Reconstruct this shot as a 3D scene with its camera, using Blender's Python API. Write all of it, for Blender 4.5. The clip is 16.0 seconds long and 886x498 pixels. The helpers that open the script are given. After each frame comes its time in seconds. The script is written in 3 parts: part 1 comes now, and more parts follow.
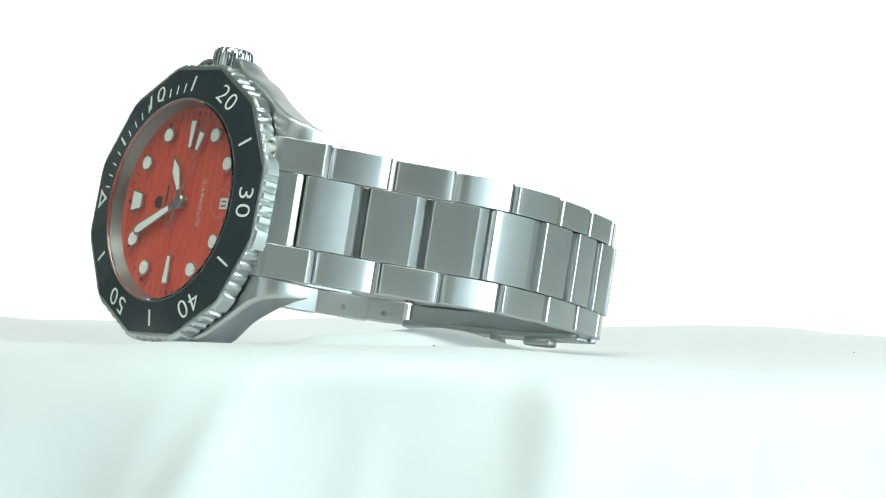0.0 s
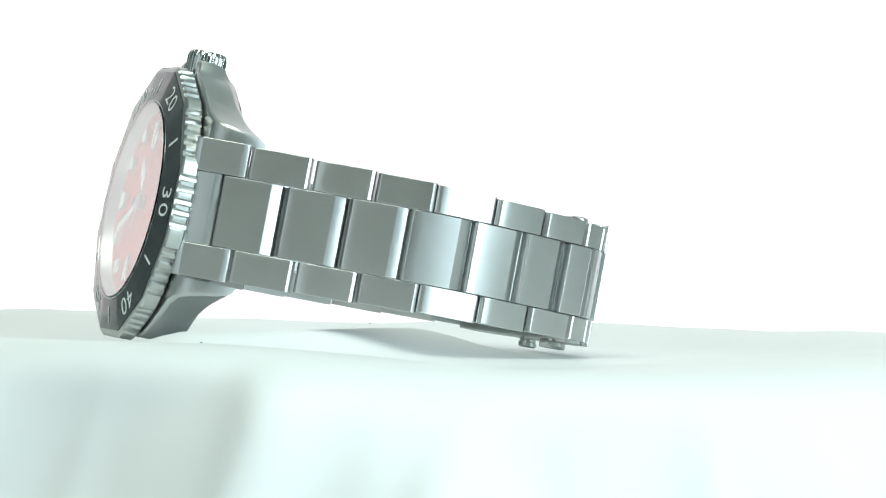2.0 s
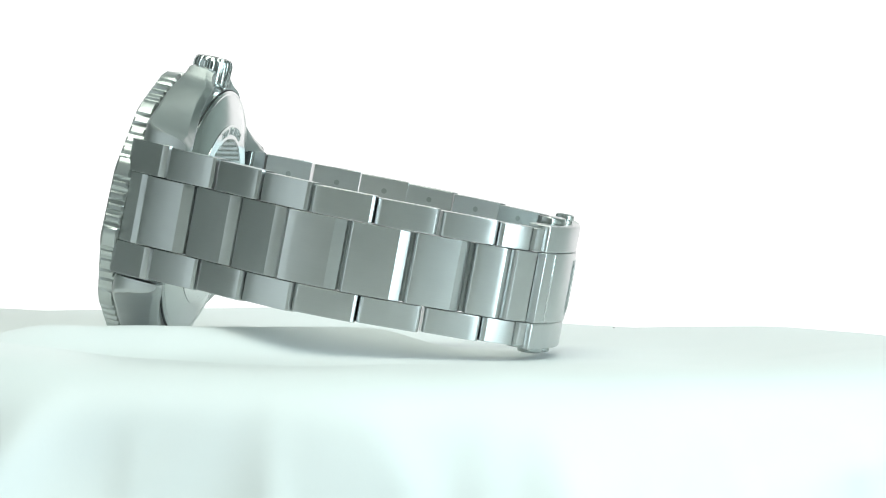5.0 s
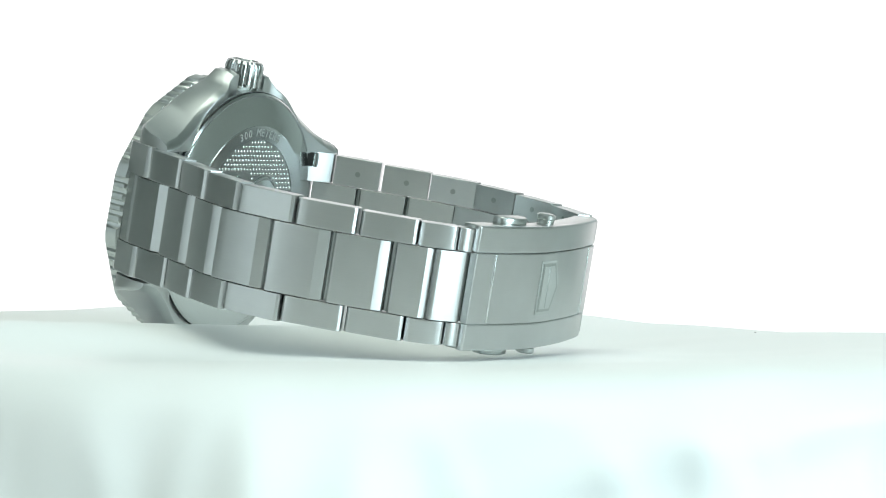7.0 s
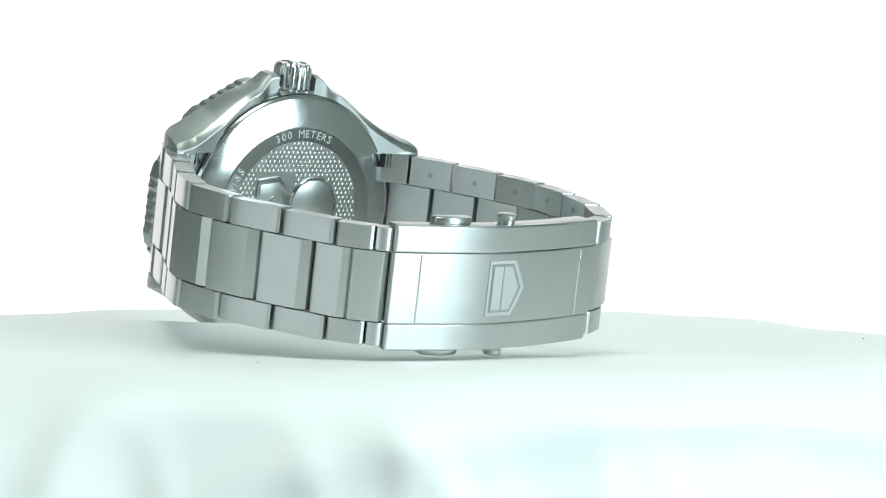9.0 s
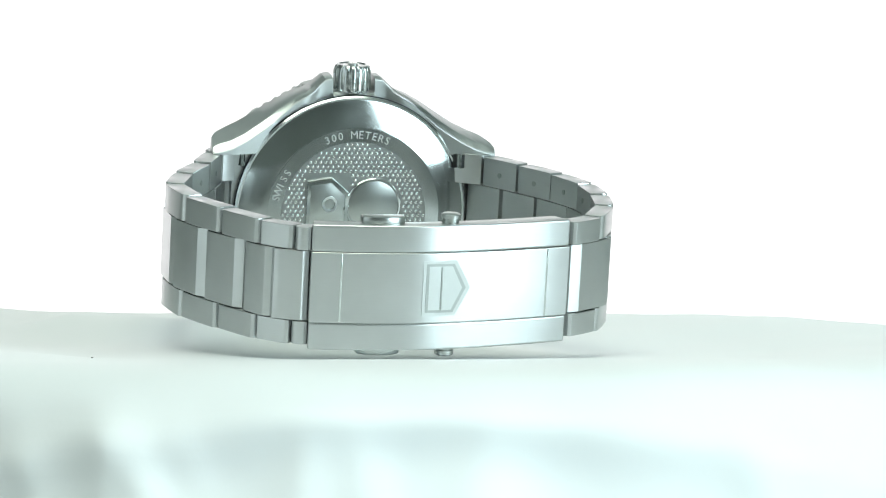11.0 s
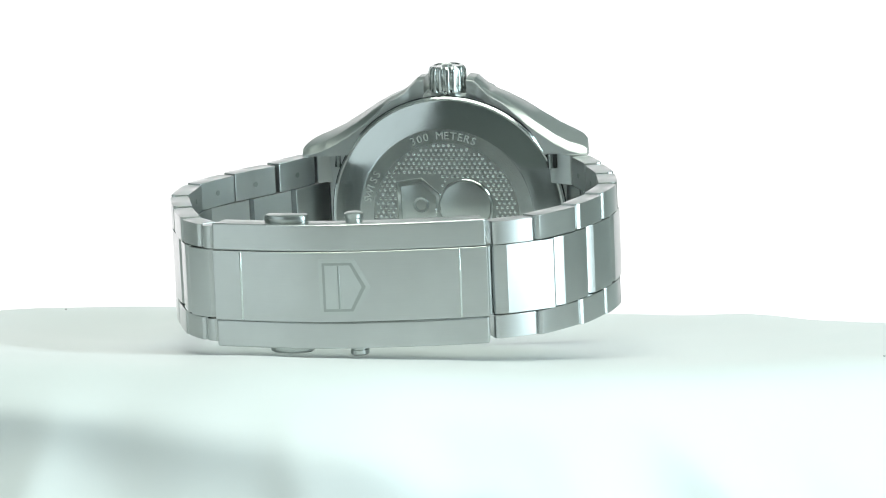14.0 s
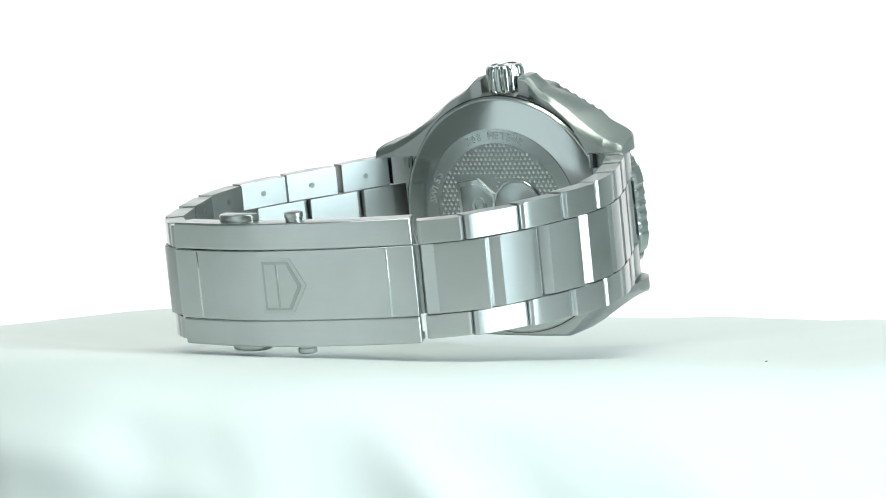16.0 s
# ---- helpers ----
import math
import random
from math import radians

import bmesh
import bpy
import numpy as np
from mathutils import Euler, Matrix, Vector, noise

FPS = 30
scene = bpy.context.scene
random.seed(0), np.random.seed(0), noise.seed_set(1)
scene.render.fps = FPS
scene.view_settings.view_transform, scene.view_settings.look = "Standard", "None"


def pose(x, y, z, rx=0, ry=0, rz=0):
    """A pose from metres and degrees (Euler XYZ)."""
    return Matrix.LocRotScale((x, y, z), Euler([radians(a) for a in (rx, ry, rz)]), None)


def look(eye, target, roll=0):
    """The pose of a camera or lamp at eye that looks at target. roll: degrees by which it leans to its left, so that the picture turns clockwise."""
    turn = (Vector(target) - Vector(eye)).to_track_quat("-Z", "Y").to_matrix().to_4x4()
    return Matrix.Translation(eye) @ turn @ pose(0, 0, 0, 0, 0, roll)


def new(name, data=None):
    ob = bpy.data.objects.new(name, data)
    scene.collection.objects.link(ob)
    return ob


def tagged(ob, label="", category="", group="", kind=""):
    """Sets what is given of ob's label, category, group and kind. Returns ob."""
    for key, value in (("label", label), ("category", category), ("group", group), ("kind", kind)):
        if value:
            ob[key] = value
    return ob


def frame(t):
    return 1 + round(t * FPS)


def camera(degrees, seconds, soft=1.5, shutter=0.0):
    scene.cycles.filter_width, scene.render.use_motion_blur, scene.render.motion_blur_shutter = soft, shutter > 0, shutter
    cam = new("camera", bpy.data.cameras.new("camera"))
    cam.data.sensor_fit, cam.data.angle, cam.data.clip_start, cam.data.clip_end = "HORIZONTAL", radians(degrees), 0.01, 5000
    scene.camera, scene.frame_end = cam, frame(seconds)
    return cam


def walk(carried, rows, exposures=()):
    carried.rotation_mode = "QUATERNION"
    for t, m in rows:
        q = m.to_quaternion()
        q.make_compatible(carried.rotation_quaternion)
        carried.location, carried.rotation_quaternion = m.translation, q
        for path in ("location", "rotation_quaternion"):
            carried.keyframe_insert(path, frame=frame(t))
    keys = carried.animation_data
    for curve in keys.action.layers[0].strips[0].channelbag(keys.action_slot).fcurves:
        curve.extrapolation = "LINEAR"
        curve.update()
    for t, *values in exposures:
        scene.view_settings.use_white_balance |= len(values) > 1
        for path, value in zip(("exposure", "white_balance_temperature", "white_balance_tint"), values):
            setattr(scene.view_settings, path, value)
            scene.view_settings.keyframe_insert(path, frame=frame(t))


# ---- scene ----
cam = camera(14.0, 16.0, soft=1.1)
EYE_UP = 0.0212
CAMERA_POSE = pose(0, -0.568, EYE_UP, 89.384, -0.567, -0.832)
walk(cam, [(0.0, CAMERA_POSE), (16.0, CAMERA_POSE)], exposures=[(0.0, 0.0), (16.0, 0.0)])

MM = 0.001
TURN_RATE = 10.256          # degrees a second, clockwise from above
SIDE_ON = 3.5               # seconds at which the six o'clock side faces the camera
LEAN = 10.4                 # the watch leans back on its bracelet


def turn(t):
    return pose(0, 0, 0, 0, 0, -TURN_RATE * (t - SIDE_ON))


def watch_rest():
    return pose(0, 0, EYE_UP) @ pose(0, 0, 0, 0, LEAN, 0) @ pose(0, 0, -6.3 * MM)


# ---- light: a photo corner with a glowing white backdrop, a key softbox and two added lamps ----
world = bpy.data.worlds.new("studio")
world.use_nodes = True
world.node_tree.nodes["Background"].inputs[0].default_value = (0.82, 0.9, 0.86, 1)
world.node_tree.nodes["Background"].inputs[1].default_value = 0.15
scene.world = world


def softbox(name, eye, target, w, h, watts, colour):
    d = bpy.data.lights.new(name, "AREA")
    d.shape, d.size, d.size_y, d.energy, d.color = "RECTANGLE", w, h, watts, colour
    ob = new(name, d)
    ob.matrix_world = look(eye, target)
    return ob


softbox("key_softbox", (1.30, -0.94, 0.30), (0, 0, 0.02), 0.74, 1.5, 26.5, (0.745, 0.945, 1.0))
# unseen lamp, added only to lift the left side
softbox("added_fill", (-1.30, -0.98, 0.30), (0, 0, 0.02), 1.1, 1.5, 4.2, (0.82, 0.965, 1.0))
# unseen overhead lamp, added to brighten the cloth's top and front
softbox("added_top_light", (0.0, -0.55, 1.3), (0, -0.05, 0), 1.2, 0.9, 14.5, (0.915, 1.0, 0.89))


# ---- materials ----
def material(name, base, rough=0.5, metal=0.0):
    m = bpy.data.materials.new(name)
    m.use_nodes = True
    b = m.node_tree.nodes["Principled BSDF"]
    b.inputs["Base Color"].default_value = (*base, 1)
    b.inputs["Roughness"].default_value = rough
    b.inputs["Metallic"].default_value = metal
    return m, m.node_tree, b


def noise_node(nt, scale, detail=3.0, stretch=(1, 1, 1), coords="Object", rough=0.55):
    tc = nt.nodes.new("ShaderNodeTexCoord")
    mp = nt.nodes.new("ShaderNodeMapping")
    mp.inputs["Scale"].default_value = stretch
    n = nt.nodes.new("ShaderNodeTexNoise")
    n.inputs["Scale"].default_value = scale
    n.inputs["Detail"].default_value = detail
    n.inputs["Roughness"].default_value = rough
    nt.links.new(tc.outputs[coords], mp.inputs["Vector"])
    nt.links.new(mp.outputs["Vector"], n.inputs["Vector"])
    return n


def ramp_value(nt, src, lo, hi, a=0.3, b=0.7):
    r = nt.nodes.new("ShaderNodeMapRange")
    r.inputs["From Min"].default_value, r.inputs["From Max"].default_value = a, b
    r.inputs["To Min"].default_value, r.inputs["To Max"].default_value = lo, hi
    nt.links.new(src, r.inputs["Value"])
    return r.outputs["Result"]


def colour_mix(nt, fac, c1, c2):
    mx = nt.nodes.new("ShaderNodeMix")
    mx.data_type = "RGBA"
    mx.inputs["A"].default_value, mx.inputs["B"].default_value = (*c1, 1), (*c2, 1)
    nt.links.new(fac, mx.inputs["Factor"])
    return mx.outputs["Result"]


def bump(nt, b, height, strength, dist):
    bp = nt.nodes.new("ShaderNodeBump")
    bp.inputs["Strength"].default_value, bp.inputs["Distance"].default_value = strength, dist
    nt.links.new(height, bp.inputs["Height"])
    nt.links.new(bp.outputs["Normal"], b.inputs["Normal"])


def steel(name, base, rough, stretch=None, scale=900, depth=0.000002, spread=0.014, along=0.0):
    """Stainless steel; stretch gives the brushing: small along the strokes."""
    m, nt, b = material(name, base, rough, 1.0)
    if stretch:
        n = noise_node(nt, scale, 4, stretch)
        nt.links.new(ramp_value(nt, n.outputs["Fac"], rough - spread, rough + spread), b.inputs["Roughness"])
        big = noise_node(nt, 90, 3)
        lo, hi = tuple(c * 0.90 for c in base), tuple(min(1, c * 1.05) for c in base)
        mixed = nt.nodes.new("ShaderNodeMath")
        mixed.operation = "MULTIPLY_ADD"
        mixed.inputs[1].default_value = 0.6
        nt.links.new(n.outputs["Fac"], mixed.inputs[0])
        nt.links.new(ramp_value(nt, big.outputs["Fac"], -0.1, 0.5), mixed.inputs[2])
        nt.links.new(colour_mix(nt, mixed.outputs[0], lo, hi), b.inputs["Base Color"])
        if not along:
            bump(nt, b, n.outputs["Fac"], 0.07, depth)
    if along:
        tg = nt.nodes.new("ShaderNodeTangent")
        tg.direction_type, tg.axis = "RADIAL", "Z"
        nt.links.new(tg.outputs["Tangent"], b.inputs["Tangent"])
        b.inputs["Anisotropic"].default_value = 0.8
        b.inputs["Anisotropic Rotation"].default_value = along
    if not stretch:
        n = noise_node(nt, 260, 3)
        nt.links.new(ramp_value(nt, n.outputs["Fac"], rough * 0.8, rough * 1.3), b.inputs["Roughness"])
    return m


STEEL = (0.60, 0.614, 0.613)
BRUSHED_LONG = steel("long_brushed_steel", STEEL, 0.33, (0.03, 0.03, 1), 11000, spread=0.05, along=0.25)
POLISHED = steel("polished_steel", (0.66, 0.685, 0.675), 0.07)
SATIN_STEEL = steel("satin_steel", (0.55, 0.575, 0.56), 0.3, (1, 1, 1), 2500)
SOFT_POLISH = steel("softly_polished_steel", (0.62, 0.645, 0.635), 0.18)
BACK_STEEL = steel("caseback_steel", (0.62, 0.645, 0.635), 0.15)
BEZEL_STEEL = steel("bezel_steel", (0.58, 0.605, 0.59), 0.36, (1, 1, 1), 3000)
FROSTED = steel("frosted_steel", (0.62, 0.64, 0.63), 0.55, (1, 1, 1), 4000)
CASE_STEEL = steel("fine_satin_steel", (0.58, 0.598, 0.592), 0.40, (1, 1, 0.05), 5000, spread=0.05)
# darker copy: shade of inner parts put into the colour; also emblem lines
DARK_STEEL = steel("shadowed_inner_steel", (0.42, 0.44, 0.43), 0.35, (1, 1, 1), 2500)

CERAMIC, nt, b = material("dark_grey_ceramic", (0.034, 0.046, 0.049), 0.22)
b.inputs["Specular IOR Level"].default_value = 0.55
n = noise_node(nt, 700, 3)
nt.links.new(ramp_value(nt, n.outputs["Fac"], 0.18, 0.27), b.inputs["Roughness"])

DIAL_RED, nt, b = material("orange_red_lacquer", (0.62, 0.075, 0.035), 0.38)
n = noise_node(nt, 500, 3)
nt.links.new(colour_mix(nt, n.outputs["Fac"], (0.56, 0.06, 0.03), (0.68, 0.09, 0.042)), b.inputs["Base Color"])

LUME, nt, b = material("luminous_white", (0.80, 0.84, 0.78), 0.5)
n = noise_node(nt, 1500, 2)
bump(nt, b, n.outputs["Fac"], 0.3, 0.00002)
PRINT_WHITE = material("white_print", (0.82, 0.85, 0.83), 0.45)[0]
PRINT_DARK = material("dark_print", (0.03, 0.022, 0.02), 0.5)[0]
PRINT_SOFT = material("pale_print", (0.70, 0.60, 0.54), 0.5)[0]
LENS_PINK = material("lens_rim_glint", (0.62, 0.20, 0.14), 0.3)[0]
DATE_WHITE = material("date_disc_white", (0.75, 0.76, 0.72), 0.5)[0]
BLACK_GAP = material("black_seam_and_slot", (0.012, 0.013, 0.013), 0.5)[0]

CRYSTAL, nt, b = material("sapphire_crystal", (1, 1, 1), 0.01)
b.inputs["Transmission Weight"].default_value = 1.0
b.inputs["IOR"].default_value = 1.7

SATIN, nt, b = material("white_satin", (0.80, 0.835, 0.83), 0.42)
n1 = noise_node(nt, 28, 4)
n2 = noise_node(nt, 2600, 2, (1, 1, 0.5))
nt.links.new(colour_mix(nt, n1.outputs["Fac"], (0.785, 0.81, 0.82), (0.83, 0.855, 0.86)), b.inputs["Base Color"])
nt.links.new(ramp_value(nt, n1.outputs["Fac"], 0.42, 0.52), b.inputs["Roughness"])
b.inputs["Specular IOR Level"].default_value = 0.3
bump(nt, b, n2.outputs["Fac"], 0.12, 0.00004)

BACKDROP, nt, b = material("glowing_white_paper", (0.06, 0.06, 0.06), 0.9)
# added emission stands in for the strong light that blows the paper out
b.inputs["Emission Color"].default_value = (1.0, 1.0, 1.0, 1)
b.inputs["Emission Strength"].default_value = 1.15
# tone of the unseen pale room, set for its bounce and steel reflections
PLASTER, nt, b = material("pale_plaster", (0.64, 0.675, 0.65), 0.9)
n = noise_node(nt, 6, 5)
nt.links.new(colour_mix(nt, n.outputs["Fac"], (0.60, 0.635, 0.61), (0.68, 0.71, 0.69)), b.inputs["Base Color"])
# darker tone for unseen walls, set to darken what the steel reflects
DARK_WALL, nt, b = material("grey_reflection_wall", (0.30, 0.315, 0.30), 0.9)
n = noise_node(nt, 6, 5)
nt.links.new(colour_mix(nt, n.outputs["Fac"], (0.28, 0.295, 0.28), (0.32, 0.335, 0.32)), b.inputs["Base Color"])
TABLE, nt, b = material("white_table_laminate", (0.74, 0.76, 0.75), 0.4)
n = noise_node(nt, 14, 5)
nt.links.new(colour_mix(nt, n.outputs["Fac"], (0.70, 0.72, 0.71), (0.77, 0.79, 0.78)), b.inputs["Base Color"])


# ---- mesh helpers (millimetres in, metres out) ----
def mesh_from(name, bm, mat, smooth=40):
    bmesh.ops.scale(bm, vec=(MM, MM, MM), verts=bm.verts)
    bmesh.ops.recalc_face_normals(bm, faces=bm.faces)
    me = bpy.data.meshes.new(name)
    for e in bm.edges:
        if len(e.link_faces) == 2:
            e.smooth = e.calc_face_angle(3.0) < radians(smooth)
    for f in bm.faces:
        f.smooth = True
    bm.to_mesh(me)
    bm.free()
    me.materials.append(mat)
    return me


def part(name, bm, mat, parent, label="", smooth=40):
    """Links a bmesh as one mesh object under a thing or part."""
    ob = new(name, mesh_from(name, bm, mat, smooth))
    ob.parent = parent
    if label:
        tagged(ob, label)
    return ob


def prism(pts, lo, hi, place=None, rim=0.0):
    """Closed outline in (u, v) pushed from lo to hi along w; rim bevels its edges."""
    bm = bmesh.new()
    n = len(pts)
    a = [bm.verts.new((p[0], p[1], lo)) for p in pts]
    c = [bm.verts.new((p[0], p[1], hi)) for p in pts]
    bm.faces.new(a[::-1]), bm.faces.new(c)
    for i in range(n):
        bm.faces.new((a[i], a[(i + 1) % n], c[(i + 1) % n], c[i]))
    bmesh.ops.recalc_face_normals(bm, faces=bm.faces)
    if rim:
        bmesh.ops.bevel(bm, geom=[e for e in bm.edges if e.calc_face_angle(0) > 0.6], offset=rim, segments=2, profile=0.5, affect="EDGES", clamp_overlap=True)
    if place:
        bmesh.ops.transform(bm, matrix=place, verts=bm.verts)
    return bm


def lathe(profile, n=72, place=None, closed=True):
    """Ring or solid of (radius, height) about w."""
    bm = bmesh.new()
    rows = []
    for r, h in profile:
        if r < 1e-6:
            rows.append([bm.verts.new((0, 0, h))])
        else:
            rows.append([bm.verts.new((r * math.cos(math.tau * k / n), r * math.sin(math.tau * k / n), h)) for k in range(n)])
    pairs = list(zip(rows, rows[1:])) + ([(rows[-1], rows[0])] if closed else [])
    for p, q in pairs:
        for k in range(n):
            j = (k + 1) % n
            f = [p[k % len(p)], p[j % len(p)], q[j % len(q)], q[k % len(q)]]
            f = list(dict.fromkeys(f))
            if len(f) > 2:
                bm.faces.new(f)
    if place:
        bmesh.ops.transform(bm, matrix=place, verts=bm.verts)
    return bm


def merged(*bms):
    out = bmesh.new()
    for bm in bms:
        me = bpy.data.meshes.new("tmp")
        bm.to_mesh(me)
        bm.free()
        out.from_mesh(me)
        bpy.data.meshes.remove(me)
    return out


def mmpose(x, y, z, rx=0, ry=0, rz=0):
    return pose(x, y, z, rx, ry, rz)


def letters(text, size, place, depth=0.05, spacing=1.0, thin=0.0):
    """Built-in font, turned into a mesh and centred; size is the cap height."""
    cu = bpy.data.curves.new("letters", "FONT")
    cu.body, cu.size, cu.extrude, cu.align_x, cu.align_y, cu.space_character = text, size / 0.72, depth, "CENTER", "CENTER", spacing
    cu.resolution_u, cu.offset = 3, -thin
    ob = bpy.data.objects.new("letters", cu)
    me = ob.to_mesh()
    bm = bmesh.new()
    bm.from_mesh(me)
    ob.to_mesh_clear()
    bpy.data.objects.remove(ob)
    bpy.data.curves.remove(cu)
    bmesh.ops.transform(bm, matrix=place, verts=bm.verts)
    return bm


# ---- the photo corner round the stand, closed in by an added unseen room ----
def box_bm(x0, x1, y0, y1, z0, z1, rim=0.0):
    return prism([(x0, y0), (x1, y0), (x1, y1), (x0, y1)], z0, z1, None, rim)


def setting(name, bm, mat, label, category):
    return tagged(new(name, mesh_from(name, bm, mat)), label, category, "", "structure")


def room():
    # south and west: added out of view as dark surroundings for the steel
    setting("wall_south", box_bm(-2200, 2200, -2260, -2200, -900, 1900), DARK_WALL, "unseen mid-grey wall added to darken reflections", "wall")
    setting("wall_west", box_bm(-2260, -2200, -2260, 1460, -900, 1900), DARK_WALL, "unseen mid-grey side wall added to darken reflections", "wall")
    # pale sides, ceiling and floor: added out of view to bounce light
    setting("wall_east", box_bm(2200, 2260, -2260, 1460, -900, 1900), PLASTER, "unseen pale grey-green side wall added to brighten reflections", "wall")
    setting("wall_north", box_bm(-2200, 2200, 1400, 1460, -900, 1900), PLASTER, "unseen grey-green wall added behind the white backdrop", "wall")
    setting("ceiling", box_bm(-2260, 2260, -2260, 1460, 1900, 1960), PLASTER, "unseen pale grey-green ceiling added for bounce and reflections", "ceiling")
    setting("floor", box_bm(-2260, 2260, -2260, 1460, -960, -900), PLASTER, "unseen plain grey floor that closes the added room", "floor")
    # sweep of white paper: stands behind the stand and curves down onto the table
    bm = bmesh.new()
    prof = [(330, -97.0)]
    for k in range(13):
        a = math.pi / 2 * k / 12
        prof.append((420 + 160 * math.sin(a), 63 - 160 * math.cos(a)))
    prof.append((580, 420))
    rows = []
    for y, z in prof:
        rows.append([bm.verts.new((x, y, z)) for x in (-440, 0, 320)])
    for p, q in zip(rows, rows[1:]):
        for k in range(2):
            bm.faces.new((p[k], p[k + 1], q[k + 1], q[k]))
    bmesh.ops.solidify(bm, geom=bm.faces[:], thickness=1.0)
    setting("backdrop", bm, BACKDROP, "white seamless paper backdrop with an added glow", "backdrop")
    # table under the stand
    table = tagged(new("table"), "white laminate table under the draped stand", "table")
    table.location = (0, 0, -0.9)
    top = part("tabletop", box_bm(-1000, 1000, -420, 600, 772, 800, 3), TABLE, table)
    for x in (-940, 940):
        for y in (-370, 550):
            part("leg", box_bm(x - 25, x + 25, y - 25, y + 25, 0, 772, 3), TABLE, table)


# ---- satin draped over the turntable ----
def smoothstep(a, b, x):
    t = min(1.0, max(0.0, (x - a) / (b - a)))
    return t * t * (3 - 2 * t)


def cloth_top(x, y):
    """Height in mm of the cloth over the stand's top."""
    r = math.hypot(x, y)
    lift = 1.6 * math.exp(-(((x + 4) / 18) ** 2 + ((y + 2) / 24) ** 2))          # plump under the bracelet
    # a roll of cloth pushed up from beside the case to under the bracelet
    ax, ay, bx, by = -40.0, -42.0, 0.0, -14.0
    t = min(1.0, max(0.0, ((x - ax) * (bx - ax) + (y - ay) * (by - ay)) / ((bx - ax) ** 2 + (by - ay) ** 2)))
    d = math.hypot(x - ax - t * (bx - ax), y - ay - t * (by - ay))
    lift += 5.0 * math.exp(-(d / 10.5) ** 2) * (1 - 0.35 * t)
    lift -= 0.9 * math.exp(-(((x + 44) / 9) ** 2 + ((y + 4) / 16) ** 2))          # pressed down under the bezel
    wave = 1.5 * noise.noise(Vector((x / 38 + 3.1, y / 38, 0.4))) + 0.5 * noise.noise(Vector((x / 15, y / 15, 2.4)))
    a = math.degrees(math.atan2(y, x)) % 360
    rim = 1.9 * smoothstep(48, 84, r)
    rim += 2.4 * smoothstep(46, 86, r) * smoothstep(80, 112, a) * (1 - smoothstep(205, 250, a))
    rim += 2.6 * smoothstep(62, 92, r) * math.exp(-((a - 240) / 16) ** 2)
    return lift + wave * (0.3 + 0.7 * smoothstep(25, 60, r)) + rim - 1.4


def fold(az, drop):
    """How far the hanging cloth stands out: one sharp pleat, and a swag that rolls over its own brow."""
    az = (az + 180) % 360 - 180
    edge = -114 - drop * 0.16
    d = az - edge
    out = smoothstep(0, 7, drop) * (3.2 * math.exp(-((d - 2) / 3.2) ** 2) - 3.2 * (1 - smoothstep(-2.2, 0.2, d)) * smoothstep(-34, -10, d))
    brow = 6.0 + ((az + 12) / 38) ** 2 * 11
    span = smoothstep(-58, -40, az) * (1 - smoothstep(22, 38, az))
    out += span * (2.2 * math.exp(-((drop - brow) / 2.4) ** 2) - 1.1 * smoothstep(brow + 0.5, brow + 7, drop))
    return out


